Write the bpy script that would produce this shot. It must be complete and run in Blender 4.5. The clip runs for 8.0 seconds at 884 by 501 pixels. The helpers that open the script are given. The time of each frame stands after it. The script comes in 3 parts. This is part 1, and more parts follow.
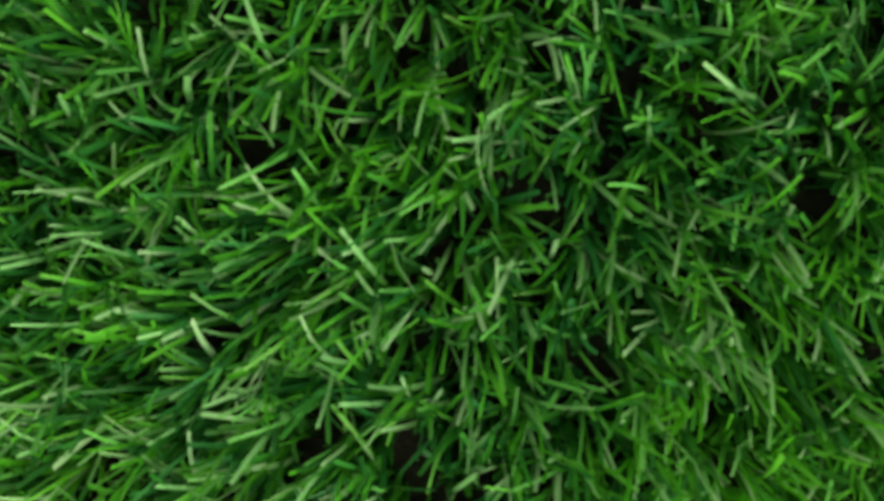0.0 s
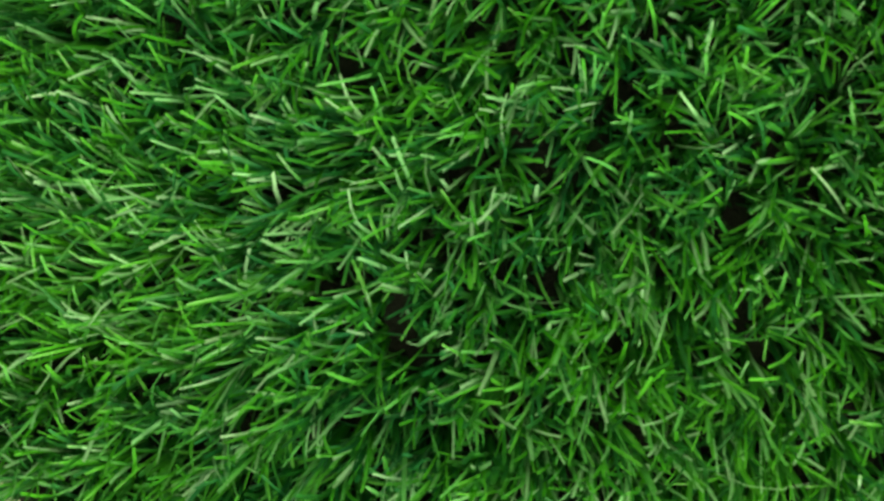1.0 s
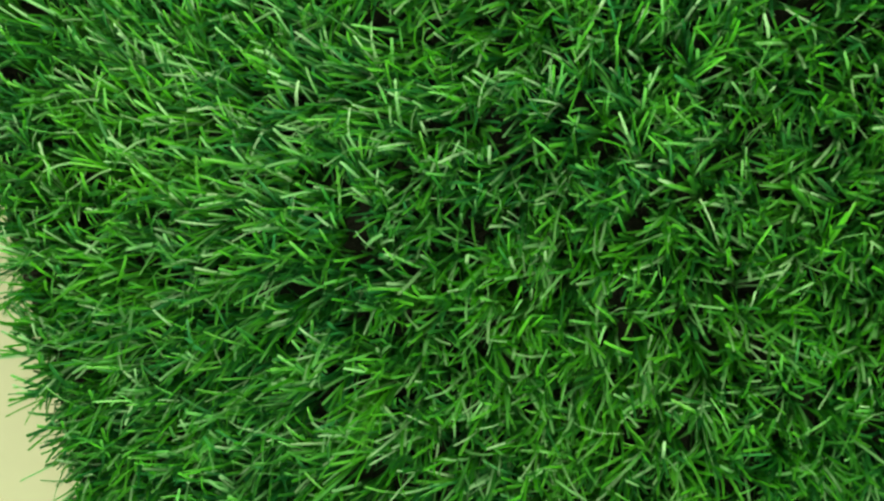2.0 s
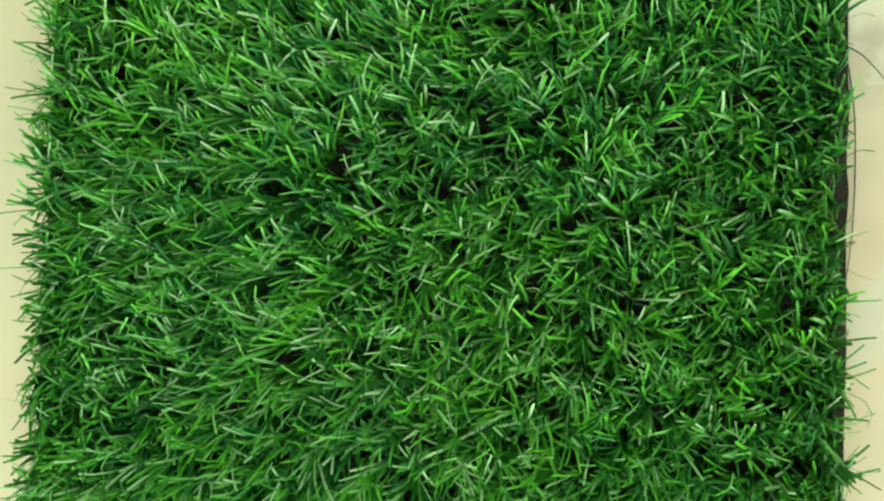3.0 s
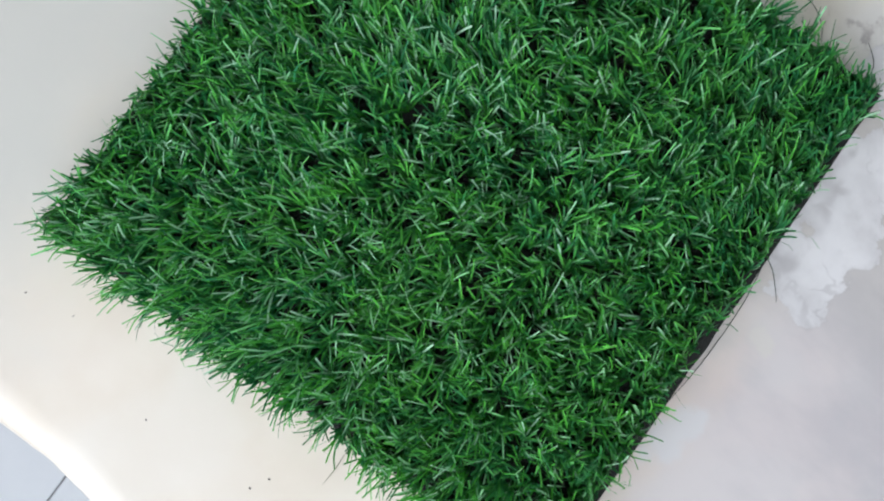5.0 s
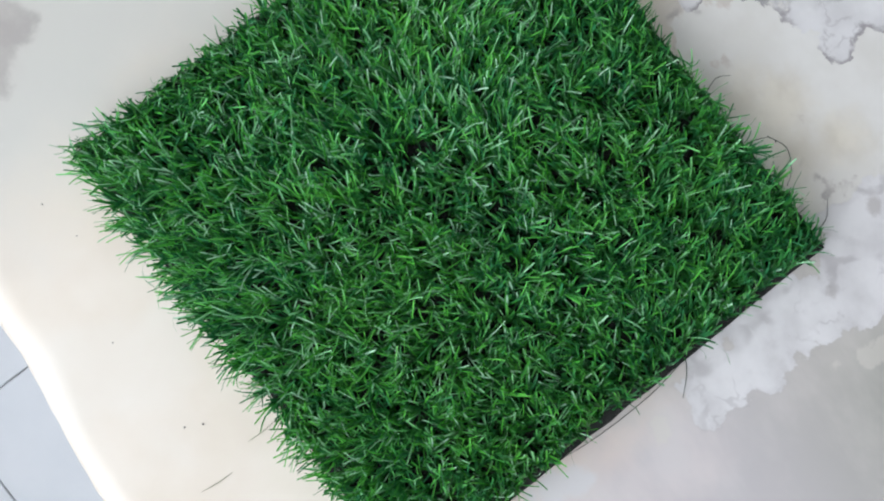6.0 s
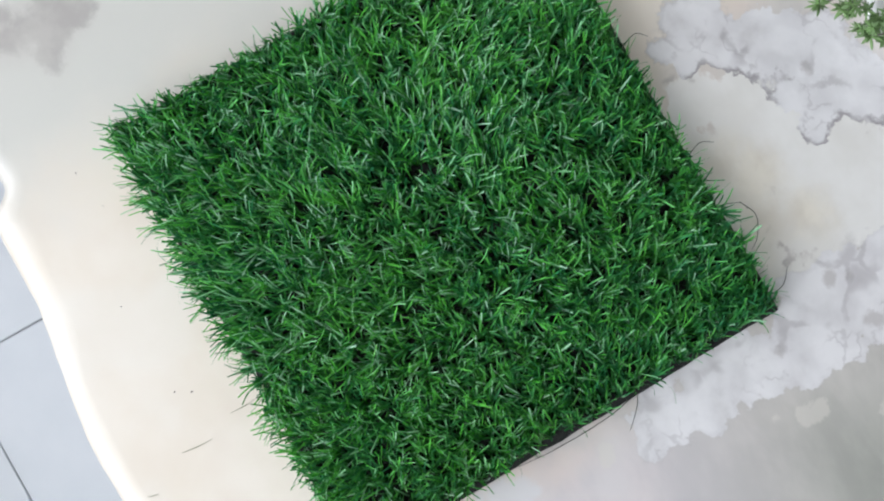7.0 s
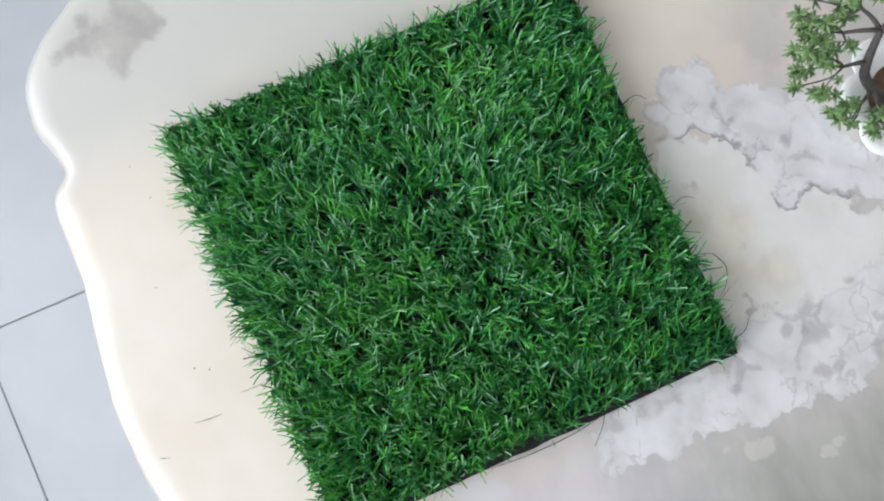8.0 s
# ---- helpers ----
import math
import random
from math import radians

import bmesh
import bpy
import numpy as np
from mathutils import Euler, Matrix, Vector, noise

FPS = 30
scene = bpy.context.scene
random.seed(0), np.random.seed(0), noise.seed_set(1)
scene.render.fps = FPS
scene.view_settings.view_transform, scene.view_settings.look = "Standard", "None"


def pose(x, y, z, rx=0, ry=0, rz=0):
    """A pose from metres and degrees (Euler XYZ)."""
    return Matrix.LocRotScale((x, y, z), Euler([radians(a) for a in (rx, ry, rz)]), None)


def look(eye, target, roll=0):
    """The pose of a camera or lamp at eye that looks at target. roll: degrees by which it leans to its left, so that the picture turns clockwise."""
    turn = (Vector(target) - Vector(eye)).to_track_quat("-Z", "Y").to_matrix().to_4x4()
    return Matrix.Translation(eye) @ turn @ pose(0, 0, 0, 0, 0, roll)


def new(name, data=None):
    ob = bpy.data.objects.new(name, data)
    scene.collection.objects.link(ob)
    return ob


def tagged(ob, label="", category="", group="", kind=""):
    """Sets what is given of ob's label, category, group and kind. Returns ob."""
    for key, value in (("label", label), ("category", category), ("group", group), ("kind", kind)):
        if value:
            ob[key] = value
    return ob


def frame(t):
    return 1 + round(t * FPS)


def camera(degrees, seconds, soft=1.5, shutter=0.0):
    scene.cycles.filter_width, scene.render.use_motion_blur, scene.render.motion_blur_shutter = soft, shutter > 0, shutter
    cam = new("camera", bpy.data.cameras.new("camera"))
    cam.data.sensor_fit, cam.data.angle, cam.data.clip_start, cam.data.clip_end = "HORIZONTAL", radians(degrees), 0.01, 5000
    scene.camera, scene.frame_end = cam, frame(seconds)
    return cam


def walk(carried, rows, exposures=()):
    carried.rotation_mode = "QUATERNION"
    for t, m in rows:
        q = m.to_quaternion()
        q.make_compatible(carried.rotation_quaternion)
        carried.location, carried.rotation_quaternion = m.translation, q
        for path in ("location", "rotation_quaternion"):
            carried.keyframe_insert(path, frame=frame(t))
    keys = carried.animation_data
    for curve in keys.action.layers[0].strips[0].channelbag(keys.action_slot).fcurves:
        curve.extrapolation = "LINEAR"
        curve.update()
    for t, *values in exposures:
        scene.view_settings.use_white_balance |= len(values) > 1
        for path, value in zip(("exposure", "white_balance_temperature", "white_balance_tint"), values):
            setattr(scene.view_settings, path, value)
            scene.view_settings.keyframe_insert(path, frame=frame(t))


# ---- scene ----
cam = camera(50.0, 8.0, soft=2.1)
# focus rests on the table as seen from the far end of the walk
cam.data.dof.use_dof, cam.data.dof.focus_distance, cam.data.dof.aperture_fstop = True, 0.64, 38.0
PATH = [
    (0, 0.0076, 0.0258, 0.1856, -2.223, 1.379, -50.285),
    (0.5, 0.0101, 0.0185, 0.2182, -3.134, 3.948, -43.264),
    (1, 0.0103, 0.0104, 0.2486, -3.160, 5.169, -34.479),
    (1.5, 0.0091, -0.0058, 0.2751, -2.020, 5.907, -25.537),
    (2, 0.0197, -0.0266, 0.3075, 0.921, 6.389, -16.856),
    (2.2, 0.0238, -0.0346, 0.3171, 1.682, 6.016, -12.521),
    (3.3, 0.0225, -0.0522, 0.3717, 3.158, 2.265, 6.142),
    (3.5, 0.0205, -0.0546, 0.3808, 3.255, 1.597, 9.217),
    (4, 0.0160, -0.0642, 0.4133, 2.993, 0.001, 17.809),
    (4.5, 0.0106, -0.0750, 0.4404, 2.805, -2.431, 27.577),
    (5.8, 0.0126, -0.0586, 0.5252, 1.768, -1.899, 48.336),
    (6, 0.0162, -0.0545, 0.5328, 2.033, -2.746, 51.905),
    (6.5, 0.0232, -0.0507, 0.5492, 1.958, -2.425, 55.770),
    (7, 0.0255, -0.0472, 0.5837, 2.777, -2.400, 59.782),
    (7.5, 0.0331, -0.0480, 0.6148, 3.123, -2.395, 62.807),
    (8, 0.0372, -0.0506, 0.6560, 4.366, -2.120, 65.862),
]
EXPOSURES = [(0.0, -0.40, 13400, -22), (1.0, -0.10, 13200, -28), (2.2, -0.02, 13200, -29), (3.1, 0.08, 10200, -18), (3.6, 0.04, 8550, -10), (4.0, 0.06, 7350, 3), (4.3, -0.1, 6600, 9), (4.8, -0.25, 6250, 13), (8.0, -0.22, 6350, 13)]
walk(cam, [(t, pose(*place)) for t, *place in PATH], EXPOSURES)

# ---- world and light: daylight from one large window ----
world = bpy.data.worlds.new("sky")
scene.world = world
world.use_nodes = True
wn = world.node_tree.nodes
sky = wn.new("ShaderNodeTexSky")
sky.sky_type, sky.sun_disc = "NISHITA", False
sky.sun_elevation, sky.sun_rotation = radians(40), radians(200)
wn["Background"].inputs["Strength"].default_value = 0.1
world.node_tree.links.new(sky.outputs["Color"], wn["Background"].inputs["Color"])

FLOOR = -0.75
X0, X1, Y0, Y1, CEIL = -2.0, 1.9, -1.15, 2.4, 1.95
WX0, WX1, WZ0, WZ1 = -1.2, 0.9, 0.2, 1.8

day = bpy.data.lights.new("window_daylight", "AREA")
day.shape, day.size, day.size_y = "RECTANGLE", WX1 - WX0, WZ1 - WZ0
day.energy, day.color = 62, (0.93, 0.97, 1.0)
lamp = new("window_daylight", day)
lamp.matrix_world = look(((WX0 + WX1) / 2, Y0 - 0.06, (WZ0 + WZ1) / 2), ((WX0 + WX1) / 2, 2, (WZ0 + WZ1) / 2))


# ---- materials ----
class Nodes:
    """A node material in few words."""

    def __init__(self, name, rough=0.5):
        self.mat = bpy.data.materials.new(name)
        self.mat.use_nodes = True
        self.t = self.mat.node_tree
        self.bsdf = self.t.nodes["Principled BSDF"]
        self.bsdf.inputs["Roughness"].default_value = rough

    def add(self, kind, **inputs):
        n = self.t.nodes.new("ShaderNode" + kind)
        for key, value in inputs.items():
            self.put(n, key.replace("_", " "), value)
        return n

    def put(self, n, key, value):
        socket = n.inputs[int(key[1:])] if key[0] == "i" and key[1:].isdigit() else n.inputs[key]
        if isinstance(value, bpy.types.NodeSocket):
            self.t.links.new(value, socket)
        else:
            socket.default_value = value

    def coords(self):
        return self.add("TexCoord").outputs["Object"]

    def noise(self, scale, detail=4.0, vector=None, rough=0.55):
        n = self.add("TexNoise", Scale=scale, Detail=detail, Roughness=rough)
        self.put(n, "Vector", vector or self.coords())
        return n

    def math(self, op, a, b=0.0, c=0.0):
        n = self.t.nodes.new("ShaderNodeMath")
        n.operation = op
        for k, v in enumerate((a, b, c)):
            self.put(n, f"i{k}", v)
        return n.outputs[0]

    def mix(self, fac, a, b):
        n = self.t.nodes.new("ShaderNodeMix")
        n.data_type = "RGBA"
        self.put(n, "i0", fac)
        self.put(n, "i6", a)
        self.put(n, "i7", b)
        return n.outputs[2]

    def ramp(self, fac, stops, ease="LINEAR"):
        n = self.t.nodes.new("ShaderNodeValToRGB")
        n.color_ramp.interpolation = ease
        e = n.color_ramp.elements
        e[0].position, e[0].color = stops[0]
        e[1].position, e[1].color = stops[1]
        for p, c in stops[2:]:
            x = e.new(p)
            x.color = c
        self.put(n, "Fac", fac)
        return n.outputs["Color"]

    def step(self, v, lo, hi):
        n = self.t.nodes.new("ShaderNodeMapRange")
        n.interpolation_type = "SMOOTHSTEP"
        for k, x in enumerate((v, lo, hi, 0.0, 1.0)):
            self.put(n, f"i{k}", x)
        return n.outputs[0]

    def colour(self, c):
        self.put(self.bsdf, "Base Color", c)
        return self

    def bump(self, height, strength, distance):
        n = self.add("Bump", Strength=strength, Distance=distance)
        self.put(n, "Height", height)
        self.put(self.bsdf, "Normal", n.outputs["Normal"])
        return self


def rgb(r, g, b):
    return (r, g, b, 1.0)


def plain(name, c, rough, spread=0.12, scale=40.0, bump=0.15, distance=0.0008):
    """A surface of one colour with cloudy variation and fine relief."""
    m = Nodes(name, rough)
    low, fine = m.noise(scale * 0.2, 3), m.noise(scale, 5)
    dark = tuple(v * (1 - spread) for v in c[:3]) + (1.0,)
    light = tuple(min(1.0, v * (1 + spread)) for v in c[:3]) + (1.0,)
    f = m.math("ADD", m.math("MULTIPLY", low.outputs["Fac"], 0.6), m.math("MULTIPLY", fine.outputs["Fac"], 0.4))
    m.colour(m.mix(m.step(f, 0.3, 0.7), dark, light))
    m.bump(fine.outputs["Fac"], bump, distance)
    return m.mat


def blade_material(name, rough, stops, gloss=0.65):
    """Plastic yarn: each blade has its own shade, patches of the pile lean to blue or to yellow."""
    m = Nodes(name, rough)
    pick = m.math("FRACT", m.math("ADD", m.add("NewGeometry").outputs["Random Per Island"], m.add("ObjectInfo").outputs["Random"]))
    c = m.ramp(pick, stops, "CONSTANT")
    n = m.noise(9, 3)
    c2 = m.mix(m.step(n.outputs["Fac"], 0.35, 0.68), m.mix(0.22, c, rgb(0.02, 0.18, 0.07)), m.mix(0.16, c, rgb(0.12, 0.40, 0.05)))
    fleck = m.noise(70, 2)
    c2 = m.mix(m.math("MULTIPLY", m.step(fleck.outputs["Fac"], 0.50, 0.66), 0.20), c2, rgb(0.15, 0.50, 0.06))
    c2 = m.mix(m.math("MULTIPLY", m.step(fleck.outputs["Fac"], 0.48, 0.34), 0.40), c2, rgb(0.01, 0.09, 0.03))
    m.colour(c2)
    m.put(m.bsdf, "Specular IOR Level", gloss)
    thin = m.add("BsdfTranslucent")
    m.put(thin, "Color", c2)
    both = m.t.nodes.new("ShaderNodeMixShader")
    m.put(both, "Fac", 0.22)
    m.put(both, "i1", m.bsdf.outputs[0])
    m.put(both, "i2", thin.outputs[0])
    m.t.links.new(both.outputs[0], m.t.nodes["Material Output"].inputs["Surface"])
    m.bump(m.noise(900, 2).outputs["Fac"], 0.25, 0.0002)
    return m.mat


def marble_material():
    """Polished cream stone with cloudy grey-white islands, their scalloped rims veined with grey."""
    m = Nodes("cream_marble", 0.28)
    p = m.coords()
    warp = m.add("TexNoise", Scale=26.0, Detail=5.0, Roughness=0.6)
    m.put(warp, "Vector", p)
    crisp = m.noise(110, 5, p, 0.65)
    cell = m.add("TexVoronoi", Scale=62.0)
    cell.feature = "SMOOTH_F1"
    m.put(cell, "Vector", p)

    def field(blobs, wobble, lobes, soft=0.012, grit=0.014):
        """Metres outside the union of the round blobs (below 0 inside), with an uneven, lobed outline."""
        best = None
        for x, y, r in blobs:
            d = m.t.nodes.new("ShaderNodeVectorMath")
            d.operation = "DISTANCE"
            m.put(d, "i0", p)
            d.inputs[1].default_value = (x, y, 0.0)
            v = m.math("SUBTRACT", d.outputs["Value"], r)
            best = v if best is None else m.math("SMOOTH_MIN", best, v, soft)
        best = m.math("ADD", best, m.math("MULTIPLY", m.math("SUBTRACT", warp.outputs["Fac"], 0.5), wobble))
        best = m.math("ADD", best, m.math("MULTIPLY", m.math("SUBTRACT", crisp.outputs["Fac"], 0.5), grit))
        return m.math("ADD", best, m.math("MULTIPLY", m.math("SUBTRACT", cell.outputs["Distance"], 0.4), lobes))

    broad = m.noise(5.0, 3)
    mid = m.noise(14, 4)
    clump = m.noise(30, 4)
    sep = m.add("SeparateXYZ")
    m.put(sep, "Vector", p)
    grey_side = m.step(m.math("ADD", m.math("ADD", m.math("MULTIPLY", sep.outputs["X"], 1.7), m.math("MULTIPLY", sep.outputs["Y"], 1.3)),
                              m.math("MULTIPLY", m.math("SUBTRACT", broad.outputs["Fac"], 0.5), 0.40)), 0.06, 0.36)
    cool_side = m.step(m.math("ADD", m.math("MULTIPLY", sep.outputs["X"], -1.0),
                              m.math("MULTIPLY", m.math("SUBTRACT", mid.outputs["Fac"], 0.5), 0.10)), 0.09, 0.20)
    c = m.mix(m.step(mid.outputs["Fac"], 0.3, 0.7), rgb(0.635, 0.572, 0.485), rgb(0.675, 0.622, 0.545))
    # broad beige clouds with one soft and one firmer border
    cloud = m.noise(6.5, 3, None, 0.5)
    c = m.mix(m.math("MULTIPLY", m.step(cloud.outputs["Fac"], 0.50, 0.56), 0.45), c, rgb(0.61, 0.535, 0.455))
    c = m.mix(m.math("MULTIPLY", m.step(cloud.outputs["Fac"], 0.44, 0.36), 0.40), c, rgb(0.68, 0.655, 0.60))
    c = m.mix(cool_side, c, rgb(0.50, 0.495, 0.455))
    # streaked grey-beige ground with faint pink clouds
    turned = m.add("Mapping")
    turned.inputs["Rotation"].default_value = (0.0, 0.0, 0.5)
    turned.inputs["Scale"].default_value = (7.0, 13.0, 1.0)
    m.put(turned, "Vector", p)
    streak = m.noise(1.0, 5, turned.outputs[0], 0.6)
    ground = m.mix(m.step(streak.outputs["Fac"], 0.36, 0.62), rgb(0.445, 0.425, 0.398), rgb(0.545, 0.520, 0.495))
    ground = m.mix(m.math("MULTIPLY", m.step(sep.outputs["X"], 0.17, 0.26), m.step(sep.outputs["Y"], 0.02, 0.16)), ground, m.mix(m.step(streak.outputs["Fac"], 0.4, 0.6), rgb(0.30, 0.305, 0.275), rgb(0.37, 0.37, 0.335)))
    ground = m.mix(m.math("MULTIPLY", m.step(m.noise(17, 4).outputs["Fac"], 0.42, 0.60), m.math("MAXIMUM", m.step(sep.outputs["X"], 0.12, -0.06), m.step(sep.outputs["Y"], 0.06, 0.0))), ground, rgb(0.61, 0.525, 0.485))
    c = m.mix(grey_side, c, ground)
    # lilac-white haze in the stone past one side of the mat
    haze = m.math("MULTIPLY", m.step(m.math("ADD", sep.outputs["X"], m.math("MULTIPLY", m.math("SUBTRACT", mid.outputs["Fac"], 0.5), 0.08)), 0.135, 0.185), m.step(sep.outputs["Y"], 0.14, 0.0))
    c = m.mix(m.math("MULTIPLY", haze, 0.8), c, m.mix(m.step(streak.outputs["Fac"], 0.38, 0.62), rgb(0.455, 0.440, 0.460), rgb(0.555, 0.525, 0.530)))
    # whitish flat with a cream pool in it
    pale = field([(0.1220, 0.1654, 0.011), (0.1330, 0.1757, 0.011), (0.1441, 0.1859, 0.011), (0.1453, 0.2031, 0.011), (0.1328, 0.1559, 0.011), (0.0071, 0.1789, 0.016), (0.0273, 0.1959, 0.024), (0.0576, 0.2011, 0.030), (0.0832, 0.2174, 0.032), (0.1040, 0.2493, 0.026), (0.1176, 0.2810, 0.022),
                  (0.1245, 0.2294, 0.026), (0.0574, 0.1652, 0.016), (0.0880, 0.1713, 0.020), (0.1108, 0.1927, 0.022), (0.0375, 0.2259, 0.024), (0.0732, 0.2530, 0.016), (0.1404, 0.2665, 0.02), (0.0422, 0.1556, 0.018), (0.0171, 0.1650, 0.012), (0.0828, 0.1527, 0.018), (0.1106, 0.1597, 0.014)], 0.022, 0.010)
    flat = m.mix(m.step(m.noise(20, 4).outputs["Fac"], 0.35, 0.65), rgb(0.63, 0.62, 0.585), rgb(0.70, 0.695, 0.67))
    c = m.mix(m.math("MULTIPLY", m.step(pale, 0.001, -0.002), 0.92), c, flat)
    edge = m.math("MULTIPLY", m.math("MULTIPLY", m.step(pale, -0.001, 0.0012), m.step(pale, 0.007, 0.002)), m.step(m.noise(28, 4).outputs["Fac"], 0.46, 0.60))
    c = m.mix(m.math("MULTIPLY", edge, 0.5), c, rgb(0.27, 0.25, 0.25))
    pool = field([(0.0554, 0.1662, 0.014), (0.0738, 0.1791, 0.018), (0.0983, 0.1717, 0.016), (0.1067, 0.1977, 0.012), (0.1209, 0.1580, 0.006)], 0.03, 0.006)
    c = m.mix(m.math("MULTIPLY", m.step(pool, 0.016, -0.012), 0.85), c, m.mix(m.step(clump.outputs["Fac"], 0.4, 0.6), rgb(0.56, 0.52, 0.44), rgb(0.66, 0.62, 0.53)))
    # grey-white islands with cloudy insides
    isle = field([(-0.0407, 0.2108, 0.013), (-0.0388, 0.1897, 0.012), (-0.0256, 0.1957, 0.018), (-0.0109, 0.2095, 0.021), (0.0049, 0.2313, 0.024), (0.0022, 0.2508, 0.016), (0.0226, 0.2553, 0.027),
                  (0.0454, 0.2663, 0.025), (0.0607, 0.2690, 0.020), (0.0361, 0.2290, 0.013), (0.0524, 0.2420, 0.015), (0.0665, 0.2323, 0.008), (-0.0110, 0.1811, 0.010), (-0.0257, 0.1715, 0.009), (0.0761, 0.2966, 0.018),
                  (0.1459, 0.1712, 0.014), (0.1638, 0.1947, 0.028), (0.1662, 0.2281, 0.028), (0.1570, 0.2621, 0.024), (0.1510, 0.2899, 0.022), (0.1762, 0.1556, 0.024), (0.1739, 0.1222, 0.021), (0.1747, 0.0890, 0.019),
                  (0.1735, 0.0599, 0.017), (0.1776, 0.0414, 0.013), (0.1966, 0.2084, 0.017), (0.1920, 0.1519, 0.012),
                  (0.1807, 0.0547, 0.009), (0.1869, 0.0777, 0.010), (0.1845, 0.1050, 0.010), (0.1838, 0.1315, 0.010), (0.1866, 0.1566, 0.011), (0.1912, 0.1809, 0.012), (0.1923, 0.2025, 0.011), (0.2041, 0.2190, 0.010), (0.1589, 0.1566, 0.012), (0.1703, 0.1821, 0.014), (0.1783, 0.2093, 0.012), (0.1672, 0.1088, 0.010), (0.1714, 0.0807, 0.010), (0.1917, 0.2295, 0.010),
                  (0.1600, 0.1160, 0.016), (0.1590, 0.0880, 0.016), (0.1580, 0.0620, 0.012), (0.1670, 0.0440, 0.011), (-0.0400, 0.4400, 0.05), (0.3400, 0.1000, 0.04), (0.3800, -0.1200, 0.05)], 0.012, 0.011, 0.008, 0.018)
    patch = field([(0.1640, -0.0450, 0.008), (0.1600, -0.0560, 0.009), (0.1680, -0.0380, 0.006), (0.1660, -0.0610, 0.006), (0.1560, -0.0680, 0.006)], 0.012, 0.006, 0.006, 0.010)
    c = m.mix(m.math("MULTIPLY", m.step(patch, 0.003, -0.003), 0.8), c, rgb(0.57, 0.57, 0.58))
    chips = field([(0.1740, 0.0130, 0.0042), (0.2152, 0.1317, 0.005), (0.2174, 0.1422, 0.005), (0.2368, 0.1806, 0.004), (0.2348, 0.1889, 0.003), (0.2076, 0.1148, 0.003)], 0.012, 0.008, 0.004, 0.016)
    c = m.mix(m.math("MULTIPLY", m.step(chips, 0.002, -0.001), 0.5), c, rgb(0.58, 0.56, 0.51))
    clouds = m.noise(38, 6)
    inner = m.ramp(clouds.outputs["Fac"], [(0.28, rgb(0.52, 0.51, 0.515)), (0.42, rgb(0.60, 0.595, 0.60)), (0.60, rgb(0.665, 0.66, 0.665))])
    inner = m.mix(m.math("MULTIPLY", m.step(cell.outputs["Distance"], 0.42, 0.62), 0.28), inner, rgb(0.49, 0.48, 0.49))
    c = m.mix(m.math("MULTIPLY", m.step(isle, 0.0006, -0.0008), 0.95), c, inner)
    # their rims are lined with grey, sharpest where two levels meet
    rim = m.math("MULTIPLY", m.step(isle, -0.0045, -0.0005), m.step(isle, 0.0016, 0.0))
    rim = m.math("MULTIPLY", rim, m.step(m.noise(34, 4).outputs["Fac"], 0.38, 0.52))
    meet = m.math("ADD", 0.12, m.math("MULTIPLY", m.step(sep.outputs["X"], 0.13, 0.09), m.math("ADD", 0.18, m.math("MULTIPLY", m.step(pale, 0.010, -0.002), 0.55))))
    c = m.mix(m.math("MULTIPLY", rim, meet), c, rgb(0.24, 0.22, 0.23))
    smudge = field([(0.1870, 0.2028, 0.005), (0.1892, 0.2123, 0.004), (0.1502, 0.1910, 0.005), (0.1545, 0.2016, 0.004), (0.1271, 0.1520, 0.006), (0.0001, 0.1787, 0.002), (0.0276, 0.2469, 0.003), (0.1729, 0.1388, 0.003), (0.1371, 0.2455, 0.002)], 0.012, 0.006, 0.003)
    c = m.mix(m.math("MULTIPLY", m.step(smudge, 0.003, -0.002), 0.6), c, rgb(0.36, 0.335, 0.325))
    # short grey veins and smudges between the lobes
    vein = m.add("TexVoronoi", Scale=30.0)
    vein.feature = "DISTANCE_TO_EDGE"
    bent = m.t.nodes.new("ShaderNodeVectorMath")
    bent.operation = "MULTIPLY_ADD"
    m.put(bent, "i0", m.noise(40, 4).outputs["Color"])
    bent.inputs[1].default_value = (0.03, 0.03, 0.0)
    m.put(bent, "i2", p)
    m.put(vein, "Vector", bent.outputs[0])
    line = m.math("MULTIPLY", m.step(vein.outputs["Distance"], 0.10, 0.02), m.step(m.noise(22, 3).outputs["Fac"], 0.50, 0.62))
    line = m.math("MULTIPLY", line, m.step(isle, 0.008, -0.004))
    c = m.mix(m.math("MULTIPLY", line, 0.42), c, rgb(0.27, 0.25, 0.26))
    # thin curled lines along the lobes
    curl = m.math("ABSOLUTE", m.math("SUBTRACT", m.noise(46, 3, None, 0.5).outputs["Fac"], 0.5))
    curl = m.math("MULTIPLY", m.step(curl, 0.032, 0.0), m.step(m.noise(18, 3).outputs["Fac"], 0.50, 0.58))
    curl = m.math("MULTIPLY", curl, m.step(isle, 0.004, -0.003))
    c = m.mix(m.math("MULTIPLY", curl, 0.34), c, rgb(0.30, 0.28, 0.29))
    # one dark stain near the edge
    halo = field([(-0.2344, -0.1483, 0.022), (-0.2324, -0.1753, 0.014), (-0.2178, -0.1584, 0.014)], 0.02, 0.006)
    c = m.mix(m.math("MULTIPLY", m.step(halo, 0.012, -0.010), 0.35), c, rgb(0.42, 0.39, 0.365))
